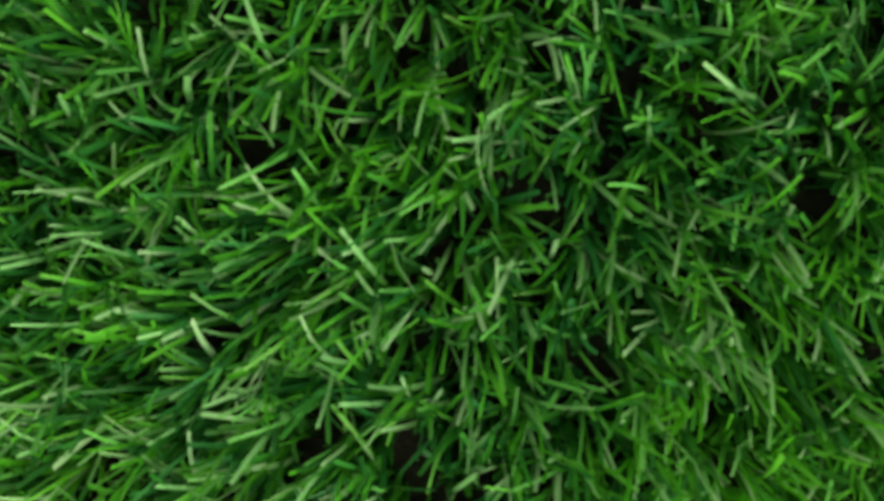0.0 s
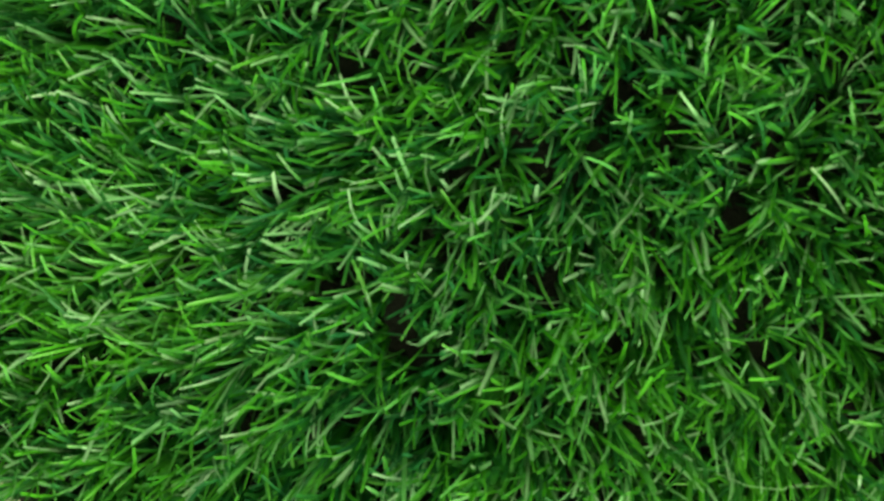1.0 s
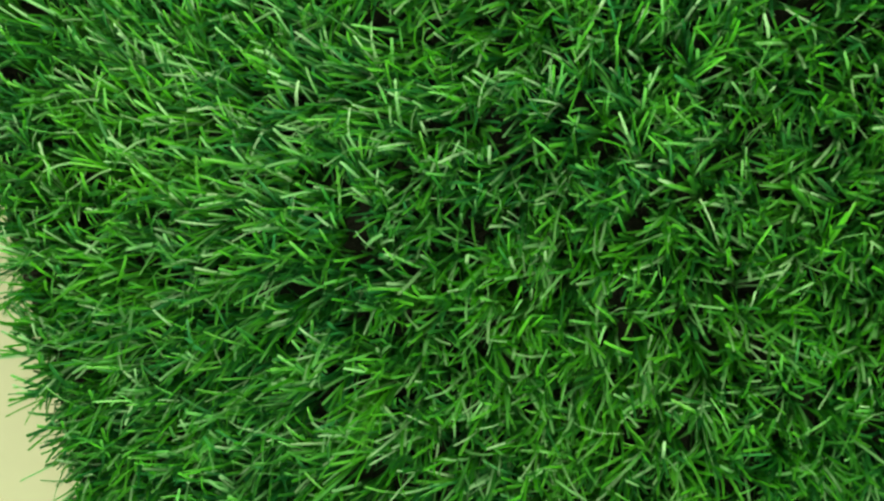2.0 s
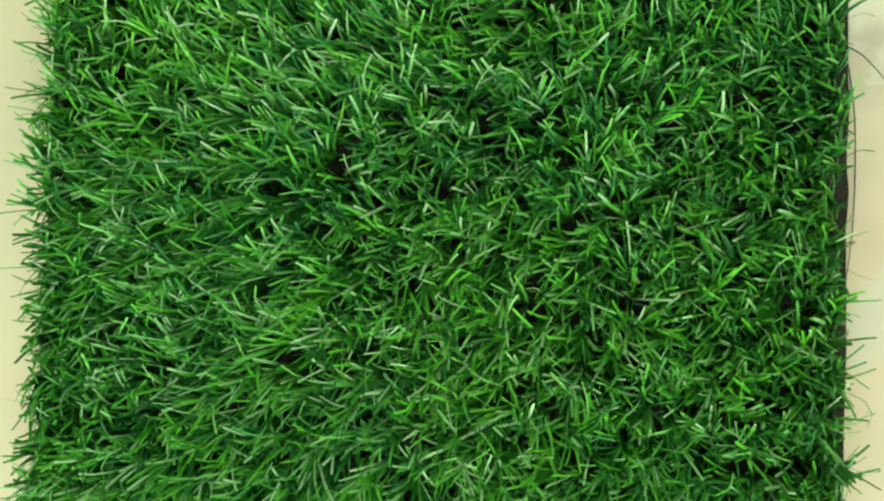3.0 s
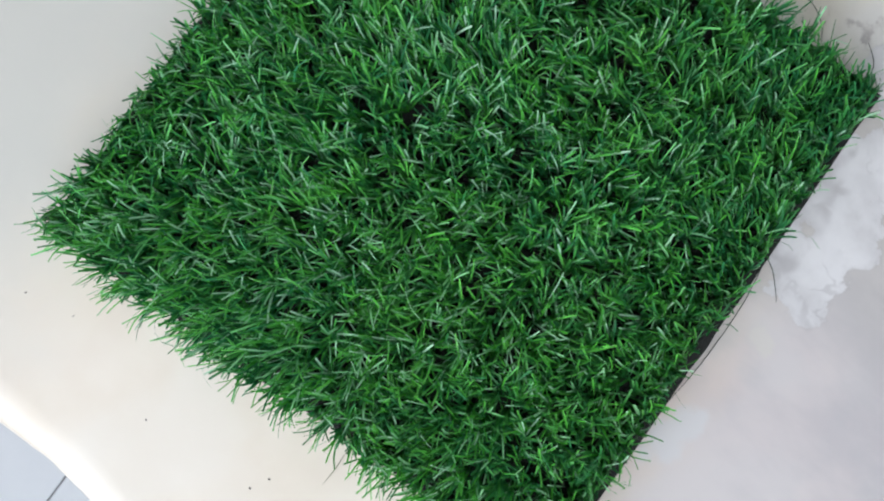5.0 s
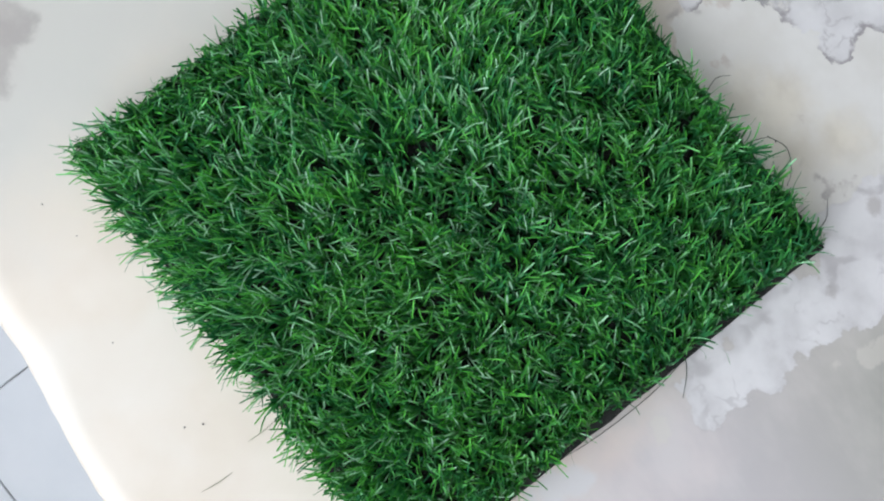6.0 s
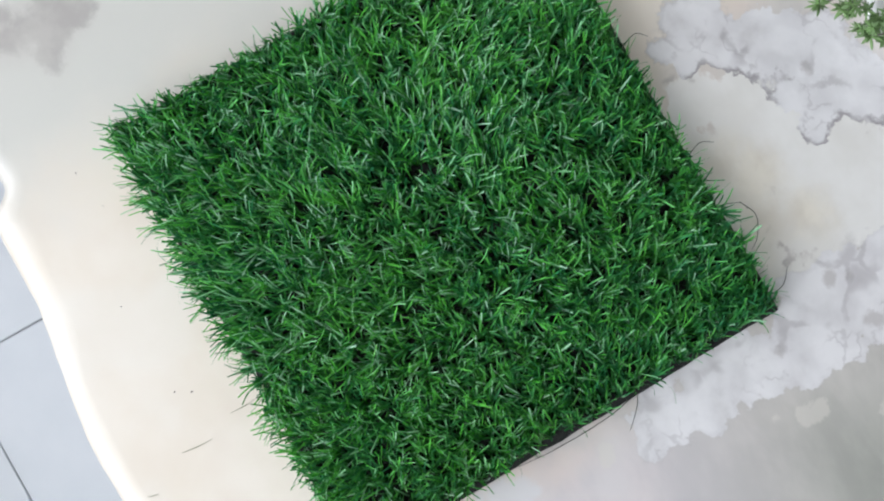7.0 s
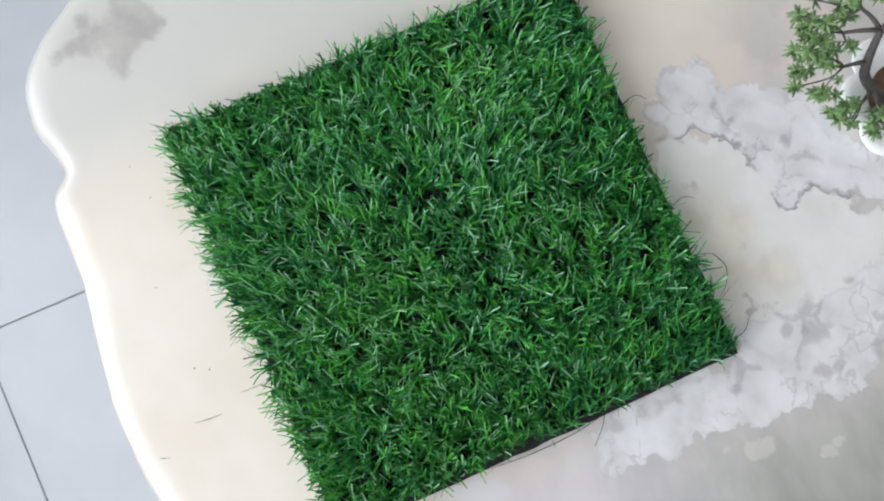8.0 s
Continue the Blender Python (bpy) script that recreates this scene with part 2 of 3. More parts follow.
    stain = field([(-0.2289, -0.1485, 0.015), (-0.2307, -0.1349, 0.014), (-0.2435, -0.1404, 0.012), (-0.2325, -0.1628, 0.010), (-0.2324, -0.1753, 0.008), (-0.2324, -0.1868, 0.006), (-0.2305, -0.1965, 0.0045),
                   (-0.2104, -0.1615, 0.008), (-0.2178, -0.1555, 0.010), (-0.2040, -0.1598, 0.005), (-0.2452, -0.1720, 0.006)], 0.010, 0.006, 0.008)
    shade = m.mix(m.step(clump.outputs["Fac"], 0.4, 0.6), rgb(0.30, 0.28, 0.265), rgb(0.38, 0.36, 0.335))
    c = m.mix(m.math("MULTIPLY", m.step(stain, 0.004, -0.004), 0.7), c, shade)
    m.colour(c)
    m.put(m.bsdf, "Roughness", m.math("ADD", 0.24, m.math("MULTIPLY", mid.outputs["Fac"], 0.12)))
    m.bump(mid.outputs["Fac"], 0.05, 0.002)
    return m.mat


def tile_material():
    m = Nodes("glazed_floor_tile", 0.25)
    n = m.noise(6, 4)
    rnd = m.add("ObjectInfo").outputs["Random"]
    c = m.mix(m.step(n.outputs["Fac"], 0.3, 0.7), rgb(0.62, 0.655, 0.69), rgb(0.68, 0.705, 0.735))
    c = m.mix(m.math("MULTIPLY", rnd, 0.12), c, rgb(0.52, 0.55, 0.58))
    m.colour(c)
    m.bump(n.outputs["Fac"], 0.04, 0.002)
    return m.mat


# green yarn; tip glare and the dim depth are put into the two colours
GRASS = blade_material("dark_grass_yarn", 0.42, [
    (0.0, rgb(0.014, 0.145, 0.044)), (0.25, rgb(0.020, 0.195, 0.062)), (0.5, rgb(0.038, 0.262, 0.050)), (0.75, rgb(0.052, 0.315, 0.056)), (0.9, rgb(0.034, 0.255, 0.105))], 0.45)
GLARE_GRASS = blade_material("glare_grass_yarn", 0.26, [
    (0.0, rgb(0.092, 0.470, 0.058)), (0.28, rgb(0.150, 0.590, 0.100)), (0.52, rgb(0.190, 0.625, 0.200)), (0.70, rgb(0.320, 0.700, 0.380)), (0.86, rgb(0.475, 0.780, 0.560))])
MARBLE, TILE = marble_material(), tile_material()
BACKING = plain("black_latex_backing", rgb(0.009, 0.010, 0.009), 0.8, 0.5, 900, 0.9, 0.0012)
GROUT = plain("grey_grout", rgb(0.34, 0.34, 0.34), 0.9, 0.2, 200)
WALL = plain("white_wall_paint", rgb(0.74, 0.73, 0.70), 0.85, 0.04, 60, 0.2)
CEILING = plain("white_ceiling_paint", rgb(0.8, 0.8, 0.79), 0.9, 0.03, 60, 0.2)
FRAME = plain("white_window_frame", rgb(0.78, 0.78, 0.77), 0.35, 0.03, 50, 0.05)
CERAMIC = plain("white_glazed_ceramic", rgb(0.90, 0.92, 0.91), 0.12, 0.03, 30, 0.03)
SOIL = plain("brown_moss_soil", rgb(0.10, 0.055, 0.03), 0.95, 0.5, 260, 0.8, 0.003)
BARK = plain("dark_bark", rgb(0.075, 0.065, 0.06), 0.8, 0.4, 220, 0.7, 0.002)
SPECK = plain("dark_crumb", rgb(0.05, 0.045, 0.04), 0.8, 0.4, 900)
FIBRE = plain("dark_green_fibre", rgb(0.03, 0.05, 0.03), 0.6, 0.4, 900)
STRAW = plain("dull_green_fibre", rgb(0.24, 0.25, 0.16), 0.6, 0.3, 900)
LEAF = plain("plastic_leaf", rgb(0.125, 0.225, 0.075), 0.5, 0.45, 120, 0.2)
METAL = plain("table_leg_paint", rgb(0.7, 0.7, 0.69), 0.4, 0.05, 40)


# ---- small builders ----
def mesh_of(name, verts, faces, material, smooth=False):
    me = bpy.data.meshes.new(name)
    me.from_pydata([tuple(map(float, v)) for v in verts], [], [tuple(f) for f in faces])
    me.materials.append(material)
    if smooth:
        me.polygons.foreach_set("use_smooth", [True] * len(me.polygons))
    me.update()
    return me


def part(name, bm, material, parent=None, label="", smooth=False):
    me = bpy.data.meshes.new(name)
    bmesh.ops.recalc_face_normals(bm, faces=bm.faces)
    bm.to_mesh(me)
    bm.free()
    me.materials.append(material)
    if smooth:
        me.polygons.foreach_set("use_smooth", [True] * len(me.polygons))
    ob = new(name, me)
    ob.parent = parent
    return tagged(ob, label) if label else ob


def box(bm, x0, x1, y0, y1, z0, z1, bevel=0.0):
    made = bmesh.ops.create_cube(bm, size=1.0)["verts"]
    for v in made:
        v.co = Vector(((x0 + x1) / 2 + v.co.x * (x1 - x0), (y0 + y1) / 2 + v.co.y * (y1 - y0), (z0 + z1) / 2 + v.co.z * (z1 - z0)))
    if bevel:
        edges = list({e for v in made for e in v.link_edges})
        bmesh.ops.bevel(bm, geom=edges, offset=bevel, segments=2, affect="EDGES")
    return bm


def tube(points, radii, sides=7):
    """A tapering round rod along the points."""
    verts, faces = [], []
    pts = [Vector(p) for p in points]
    a = None
    for k, p in enumerate(pts):
        d = (pts[min(k + 1, len(pts) - 1)] - pts[max(k - 1, 0)]).normalized()
        a = d.orthogonal().normalized() if a is None else (a - d * a.dot(d)).normalized()
        b = d.cross(a)
        for s in range(sides):
            q = 2 * math.pi * s / sides
            verts.append(p + (a * math.cos(q) + b * math.sin(q)) * radii[k])
    for k in range(len(pts) - 1):
        for s in range(sides):
            i, j = k * sides + s, k * sides + (s + 1) % sides
            faces.append((i, j, j + sides, i + sides))
    faces.append(tuple(range(sides))[::-1])
    faces.append(tuple(range((len(pts) - 1) * sides, len(pts) * sides)))
    return verts, faces


def bend(points, steps=6):
    """A smooth curve through the points."""
    p = [Vector(v) for v in points]
    p = [p[0] * 2 - p[1]] + p + [p[-1] * 2 - p[-2]]
    out = []
    for k in range(1, len(p) - 2):
        for s in range(steps):
            t = s / steps
            out.append(0.5 * (2 * p[k] + (p[k + 1] - p[k - 1]) * t + (2 * p[k - 1] - 5 * p[k] + 4 * p[k + 1] - p[k + 2]) * t * t
                              + (3 * p[k] - p[k - 1] - 3 * p[k + 1] + p[k + 2]) * t ** 3))
    return out + [p[-2]]


def rod(name, points, radii, material, parent=None, steps=6, sides=7, label=""):
    line = bend(points, steps)
    n = len(line) - 1
    r = [np.interp(k / n, np.linspace(0, 1, len(radii)), radii) for k in range(n + 1)]
    v, f = tube(line, r, sides)
    ob = new(name, mesh_of(name, v, f, material, True))
    ob.parent = parent
    return tagged(ob, label) if label else ob


# ---- the room ----
def room():
    floor = part("floor", box(bmesh.new(), X0, X1, Y0, Y1, FLOOR - 0.08, FLOOR - 0.004), GROUT)
    tagged(floor, "pale blue-grey glazed floor tiles with thin grey joints", "floor", kind="structure")
    ceiling = part("ceiling", box(bmesh.new(), X0, X1, Y0, Y1, CEIL, CEIL + 0.1), CEILING)
    tagged(ceiling, "plain white painted ceiling", "ceiling", kind="structure")
    T = 0.12
    for name, b in (("wall_north", (X0 - T, X1 + T, Y1, Y1 + T)), ("wall_west", (X0 - T, X0, Y0, Y1)), ("wall_east", (X1, X1 + T, Y0, Y1))):
        w = part(name, box(bmesh.new(), *b, FLOOR - 0.08, CEIL + 0.1), WALL)
        tagged(w, "plain white painted room wall", "wall", kind="structure")
    bm = bmesh.new()
    for b in ((X0 - T, WX0, FLOOR - 0.08, CEIL + 0.1), (WX1, X1 + T, FLOOR - 0.08, CEIL + 0.1), (WX0, WX1, FLOOR - 0.08, WZ0), (WX0, WX1, WZ1, CEIL + 0.1)):
        box(bm, b[0], b[1], Y0 - T, Y0, b[2], b[3])
    tagged(part("wall_south", bm, WALL), "plain white wall with a wide window opening", "wall", kind="structure")
    win = tagged(new("window_1"), "wide white-framed window letting in daylight", "window", kind="structure")
    f = 0.045
    for b in ((WX0, WX0 + f, WZ0, WZ1), (WX1 - f, WX1, WZ0, WZ1), (WX0 + f, WX1 - f, WZ0, WZ0 + f), (WX0 + f, WX1 - f, WZ1 - f, WZ1)):
        part("window_frame", box(bmesh.new(), b[0], b[1], Y0 - 0.05, Y0 - 0.01, b[2], b[3], 0.004), FRAME, win)
    return floor


floor = room()


# ---- the table: a stone slab with a natural wavy edge ----
def table():
    thing = tagged(new("table"), "cream marble table slab with a wavy natural edge", "table")
    rim = [(-0.62, -0.09), (-0.45, -0.110), (-0.34, -0.140), (-0.2778, -0.1680), (-0.2487, -0.2073), (-0.2212, -0.2295), (-0.1907, -0.2337), (-0.1693, -0.2278),
           (-0.1552, -0.2264), (-0.1439, -0.2376), (-0.1306, -0.2430), (-0.0808, -0.2449), (-0.0380, -0.2514), (0.0094, -0.2581), (0.0545, -0.2576), (0.0972, -0.2529), (0.2011, -0.2467),
           (0.32, -0.241), (0.45, -0.225), (0.60, -0.19), (0.72, -0.05), (0.74, 0.25), (0.70, 0.55), (0.50, 0.68), (0.1, 0.70), (-0.35, 0.68), (-0.60, 0.58), (-0.68, 0.25), (-0.66, 0.02)]
    ring = [v for v in bend([(x, y, 0) for x, y in rim + rim[:1]], 8)][:-1]
    n = len(ring)
    # the edge falls away in a soft, uneven shoulder
    profile = [(0.019, 0.0), (0.014, -0.0003), (0.009, -0.0011), (0.0052, -0.0028), (0.0024, -0.0066), (0.0, -0.0135), (0.001, -0.026), (0.006, -0.034), (0.016, -0.038)]
    verts, faces = [], []
    for inset, z in profile:
        for k, p in enumerate(ring):
            d = (ring[(k + 1) % n] - ring[k - 1]).normalized()
            inward = Vector((-d.y, d.x, 0))
            w = 1.0 + 0.45 * noise.noise(p * 20)
            q = p + inward * (inset * w + 0.0012 * noise.noise(p * 70 + Vector((0, 0, z * 90))) * min(1.0, -z / 0.002))
            verts.append((q.x, q.y, z * (0.9 + 0.25 * noise.noise(p * 22 + Vector((3, 1, z * 40)))) if z else 0.0))
    for r in range(len(profile) - 1):
        for k in range(n):
            a, b = r * n + k, r * n + (k + 1) % n
            faces.append((a, a + n, b + n, b))
    faces.append(tuple(range(n)))
    faces.append(tuple(range((len(profile) - 1) * n, len(profile) * n))[::-1])
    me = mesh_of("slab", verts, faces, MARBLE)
    me.polygons.foreach_set("use_smooth", [True] * (len(faces) - 2) + [False] * 2)
    slab = new("slab", me)
    slab.parent = thing
    tagged(slab, "polished cream and grey marble slab")
    for x in (-0.45, 0.48):
        for y in (0.06, 0.46):
            part("leg", box(bmesh.new(), x - 0.025, x + 0.025, y - 0.025, y + 0.025, FLOOR, -0.036, 0.004), METAL, thing)
    return thing


table()


# ---- the sample square of artificial turf ----
HALF, Y_LO, Y_HI, BASE = 0.15, -0.148, 0.15, 0.003
GAPS = [(0.018, 0.019, 0.0052), (-0.0335, 0.004, 0.005), (-0.0065, 0.060, 0.0046), (-0.050, 0.0476, 0.005), (0.037, -0.0415, 0.0058),
        (0.0975, -0.004, 0.0056), (0.0145, 0.0557, 0.0042), (0.0713, 0.0364, 0.0042), (-0.058, -0.055, 0.004)]


def turf():
    thing = tagged(new("turf_mat"), "square sample of green artificial turf with black backing", "grass mat")
    # backing: thin latex sheet with slightly wavy cut edges
    rim = []
    corners = [(-HALF, Y_LO), (HALF, Y_LO), (HALF, Y_HI), (-HALF, Y_HI)]
    for k in range(4):
        a, b = Vector((*corners[k], 0)), Vector((*corners[(k + 1) % 4], 0))
        side = (b - a).normalized()
        out = Vector((side.y, -side.x, 0))
        for s in range(40):
            p = a.lerp(b, s / 40)
            rim.append(p + out * (0.0012 * noise.noise(p * 60) + 0.0016 * noise.noise(p * 14)))
    n = len(rim)
    verts = [(p.x, p.y, 0.0004) for p in rim] + [(p.x, p.y, 0.0042) for p in rim]
    faces = [(k, (k + 1) % n, n + (k + 1) % n, n + k) for k in range(n)] + [tuple(range(n))[::-1], tuple(range(n, 2 * n))]
    back = new("backing", mesh_of("backing", verts, faces, BACKING))
    back.parent = thing
    tagged(back, "thin black latex backing sheet")

    rng = np.random.default_rng(7)
    # tufts stand in stitched rows
    roots = []
    pitch_x, pitch_y = 0.0076, 0.0069
    for gx in np.linspace(-HALF + 0.003, HALF - 0.0032, round(0.295 / pitch_x) + 1):
        for gy in np.linspace(Y_LO + 0.003, Y_HI - 0.0032, round(0.293 / pitch_y) + 1):
            x = min(HALF - 0.0058, gx + rng.normal(0, 0.0008))
            y = min(Y_HI - 0.0040, gy + rng.normal(0, 0.0011))
            if noise.noise((x * 75, y * 75, 3.1)) < -0.60 or any((x - a) ** 2 + (y - b) ** 2 < 1.1 * r * r for a, b, r in GAPS):
                continue
            roots.append((x, y))
    R = np.array(roots)
    # each tuft falls its own way, the pile as a whole towards -x and, past its middle line, outwards
    field = np.array([[noise.noise((x * 16, y * 16, 1.7)), noise.noise((x * 16, y * 16, 7.3))] for x, y in roots])
    lean = np.array([-0.30, -0.02]) + field * 0.5 + rng.normal(0, 0.30, (len(R), 2))
    lean[:, 1] += np.clip(2.4 * R[:, 1], -0.30, 0.26)
    lean[:, 1] -= 0.20 * np.clip((R[:, 1] + 0.11) / -0.04, 0, 1)
    # combed inwards along three of the cut edges
    e_x = np.clip((R[:, 0] - 0.125) / 0.02, 0, 1)
    e_y = np.clip((R[:, 1] - 0.125) / 0.02, 0, 1)
    e_w = np.clip((R[:, 0] + 0.13) / -0.018, 0, 1)
    # some tufts along those edges stay uncombed and hang over
    e_x, e_y = e_x * (rng.random(len(R)) < 0.78), e_y * (rng.random(len(R)) < 0.93)
    tame = (1 - 0.65 * np.maximum(np.maximum(e_x, e_y), 0.7 * e_w))[:, None]
    lean = lean * tame + np.stack([0.42 * e_w - 0.24 * e_x, -0.24 * e_y], 1)
    per = 24
    root = np.repeat(R, per, 0) + rng.normal(0, 0.0011, (len(R) * per, 2))
    dirs = np.repeat(lean, per, 0) + rng.normal(0, 0.25, (len(root), 2)) * np.repeat(0.35 + 0.65 * tame, per, 0)
    N = len(root)
    phi = np.arctan2(dirs[:, 1], dirs[:, 0])
    amount = np.clip(np.hypot(dirs[:, 0], dirs[:, 1]), 0, 1.7)
    # tall blades stand out of a shorter, thicker undergrowth
    tall = rng.random(N) < 0.40
    length = np.where(tall, rng.normal(0.0238, 0.0032, N), rng.normal(0.0150, 0.0032, N)).clip(0.008, 0.031)
    width = np.where(tall, rng.normal(0.00088, 0.00016, N), rng.normal(0.00118, 0.00020, N)).clip(0.0006, 0.0018)
    turn = rng.normal(0, 0.5, N)
    curly = rng.random(N) < 0.04
    turn = np.where(curly, rng.normal(0, 2.2, N), turn)
    length, width = np.where(curly, length * 1.2, length), np.where(curly, width * 0.5, width)
    # fewer blades with painted glare towards the dimmer +y and +x edges
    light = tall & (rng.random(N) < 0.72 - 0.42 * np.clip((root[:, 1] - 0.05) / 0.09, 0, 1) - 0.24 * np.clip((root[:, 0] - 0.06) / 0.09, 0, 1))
    theta0 = 0.18 * amount + rng.normal(0, 0.08, N)
    theta1 = 0.16 + 0.80 * amount + rng.normal(0, 0.25, N) + np.where(tall, 0.15, 0.0)
    roll = rng.normal(0, 0.7, N)
    kink = rng.random(N) < 0.09
    seg = 5
    P = np.zeros((N, seg + 1, 3))
    P[:, 0, :2], P[:, 0, 2] = root, BASE
    D = np.zeros((N, seg + 1, 3))
    for k in range(seg + 1):
        s = k / seg
        th = theta0 + (theta1 - theta0) * s ** 1.2 + np.where(kink & (k >= 3), 0.7, 0)
        ph = phi + turn * s
        D[:, k] = np.stack([np.sin(th) * np.cos(ph), np.sin(th) * np.sin(ph), np.cos(th)], 1)
        if k:
            P[:, k] = P[:, k - 1] + D[:, k] * (length / seg)[:, None]
    P[:, 1:, 2] = np.maximum(P[:, 1:, 2], 0.0052)
    out = (np.abs(P[:, :, 0]) > HALF) | (P[:, :, 1] < Y_LO) | (P[:, :, 1] > Y_HI)
    P[:, :, 2] = np.where(out, np.maximum(P[:, :, 2], 0.0015), P[:, :, 2])
    side0 = np.stack([-np.sin(phi), np.cos(phi), np.zeros(N)], 1)[:, None, :] * np.ones((1, seg + 1, 1))
    norm = np.cross(D, side0)
    c, s_ = np.cos(roll)[:, None, None], np.sin(roll)[:, None, None]
    side = side0 * c + norm * s_
    up = norm * c - side0 * s_
    taper = np.array([0.75, 1.0, 1.0, 1.0, 0.95, 0.82])[None, :, None]
    half = side * (width / 2)[:, None, None] * taper
    fold = up * (width * 0.16)[:, None, None]
    V = np.stack([P - half + fold, P - fold * 0.4, P + half + fold], 2).reshape(-1, 3)
    base = (np.arange(N) * (seg + 1) * 3)[:, None, None]
    k = (np.arange(seg) * 3)[None, :, None]
    quads = np.concatenate([base + k + np.array([0, 1, 4, 3]), base + k + np.array([1, 2, 5, 4])], 1).reshape(-1, 4)

    def blades(name, keep):
        """The blades of the kept tufts as one mesh."""
        which = np.flatnonzero(np.repeat(keep, per))
        verts = V.reshape(N, -1, 3)[which].reshape(-1, 3)
        rows = (seg + 1) * 3
        faces = (quads.reshape(N, -1, 4)[which] - (which * rows)[:, None, None] + (np.arange(len(which)) * rows)[:, None, None]).reshape(-1, 4)
        me = bpy.data.meshes.new(name)
        me.vertices.add(len(verts))
        me.vertices.foreach_set("co", verts.ravel())
        me.loops.add(faces.size)
        me.loops.foreach_set("vertex_index", faces.ravel().astype(np.int32))
        me.polygons.add(len(faces))
        me.polygons.foreach_set("loop_start", np.arange(0, faces.size, 4, dtype=np.int32))
        me.update(calc_edges=True)
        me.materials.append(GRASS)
        me.materials.append(GLARE_GRASS)
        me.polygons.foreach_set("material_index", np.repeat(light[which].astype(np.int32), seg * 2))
        me.polygons.foreach_set("use_smooth", [True] * len(faces))
        ob = new(name, me)
        ob.parent = thing
        return ob

    # the 300 tufts round the middle stand singly, the rest of the pile is joined
    near = np.argsort(np.hypot(R[:, 0] - 0.005, R[:, 1] - 0.015))[:300]
    single = np.zeros(len(R), bool)
    single[near] = True
    for k in near:
        one = np.zeros(len(R), bool)
        one[k] = True
        blades("tuft", one)
    tagged(blades("grass", ~single), "dense pile of soft green plastic blades", kind="stuff")
    # threads pulled out of the cut edges
    for pts in ([(0.149, 0.048, 0.004), (0.155, 0.044, 0.005), (0.161, 0.039, 0.003), (0.167, 0.033, 0.0012)],
                [(0.150, 0.045, 0.003), (0.1535, 0.02, 0.002), (0.1535, -0.015, 0.0012), (0.150, -0.045, 0.002)],
                [(0.076, 0.146, 0.004), (0.077, 0.155, 0.006), (0.081, 0.164, 0.006)],
                [(0.080, 0.163, 0.006), (0.092, 0.168, 0.005), (0.104, 0.163, 0.003), (0.110, 0.156, 0.0012)],
                [(0.040, 0.149, 0.004), (0.036, 0.160, 0.006), (0.040, 0.170, 0.0015)],
                [(0.140, 0.150, 0.004), (0.138, 0.161, 0.004), (0.130, 0.170, 0.0015)],
                [(-0.040, 0.149, 0.004), (-0.043, 0.160, 0.006), (-0.038, 0.168, 0.0015)]):
        rod("loose_thread", pts, [0.0003, 0.00025, 0.00015], FIBRE, thing, 6, 5)
    return thing


turf()


# ---- crumbs and clipped blades on the table ----
def crumb(x, y, r):
    bm = bmesh.new()
    bmesh.ops.create_icosphere(bm, subdivisions=1, radius=r)
    for v in bm.verts:
        v.co *= 1 + 0.5 * noise.noise(v.co * 900 + Vector((x * 50, y * 50, 0)))
        v.co = Vector((x + v.co.x * 1.3, y + v.co.y, max(0.0, r * 0.6 + v.co.z * 0.7)))
    return tagged(part("crumb", bm, SPECK), "tiny dark crumb lying on the marble table", "crumb", "crumbs on the table")


for x, y, r in ((0.0063, -0.1951, 0.0005), (0.0113, -0.1862, 0.0005), (-0.1137, -0.1770, 0.0004), (-0.0548, -0.1974, 0.0004), (-0.1393, -0.1812, 0.0004), (0.0860, 0.1672, 0.0005)):
    crumb(x, y, r)
for pts in ([(0.0403, -0.2090, 0.0006), (0.0418, -0.2000, 0.0008), (0.0423, -0.1899, 0.0006)], [(0.0343, -0.1727, 0.0006), (0.0348, -0.1626, 0.0008), (0.0343, -0.1546, 0.0008)],
            [(0.0525, -0.2395, 0.0006), (0.0540, -0.2365, 0.0006), (0.0545, -0.2335, 0.0006)]):
    tagged(rod("clipped_blade", pts, [0.00012, 0.00028, 0.00012], STRAW, None, 5, 5), "thin dull clipped grass fibre on the marble", "grass fibre", "clipped fibres on the table")


# ---- the little artificial tree in its scalloped pot ----
PX, PY = 0.0350, 0.3220


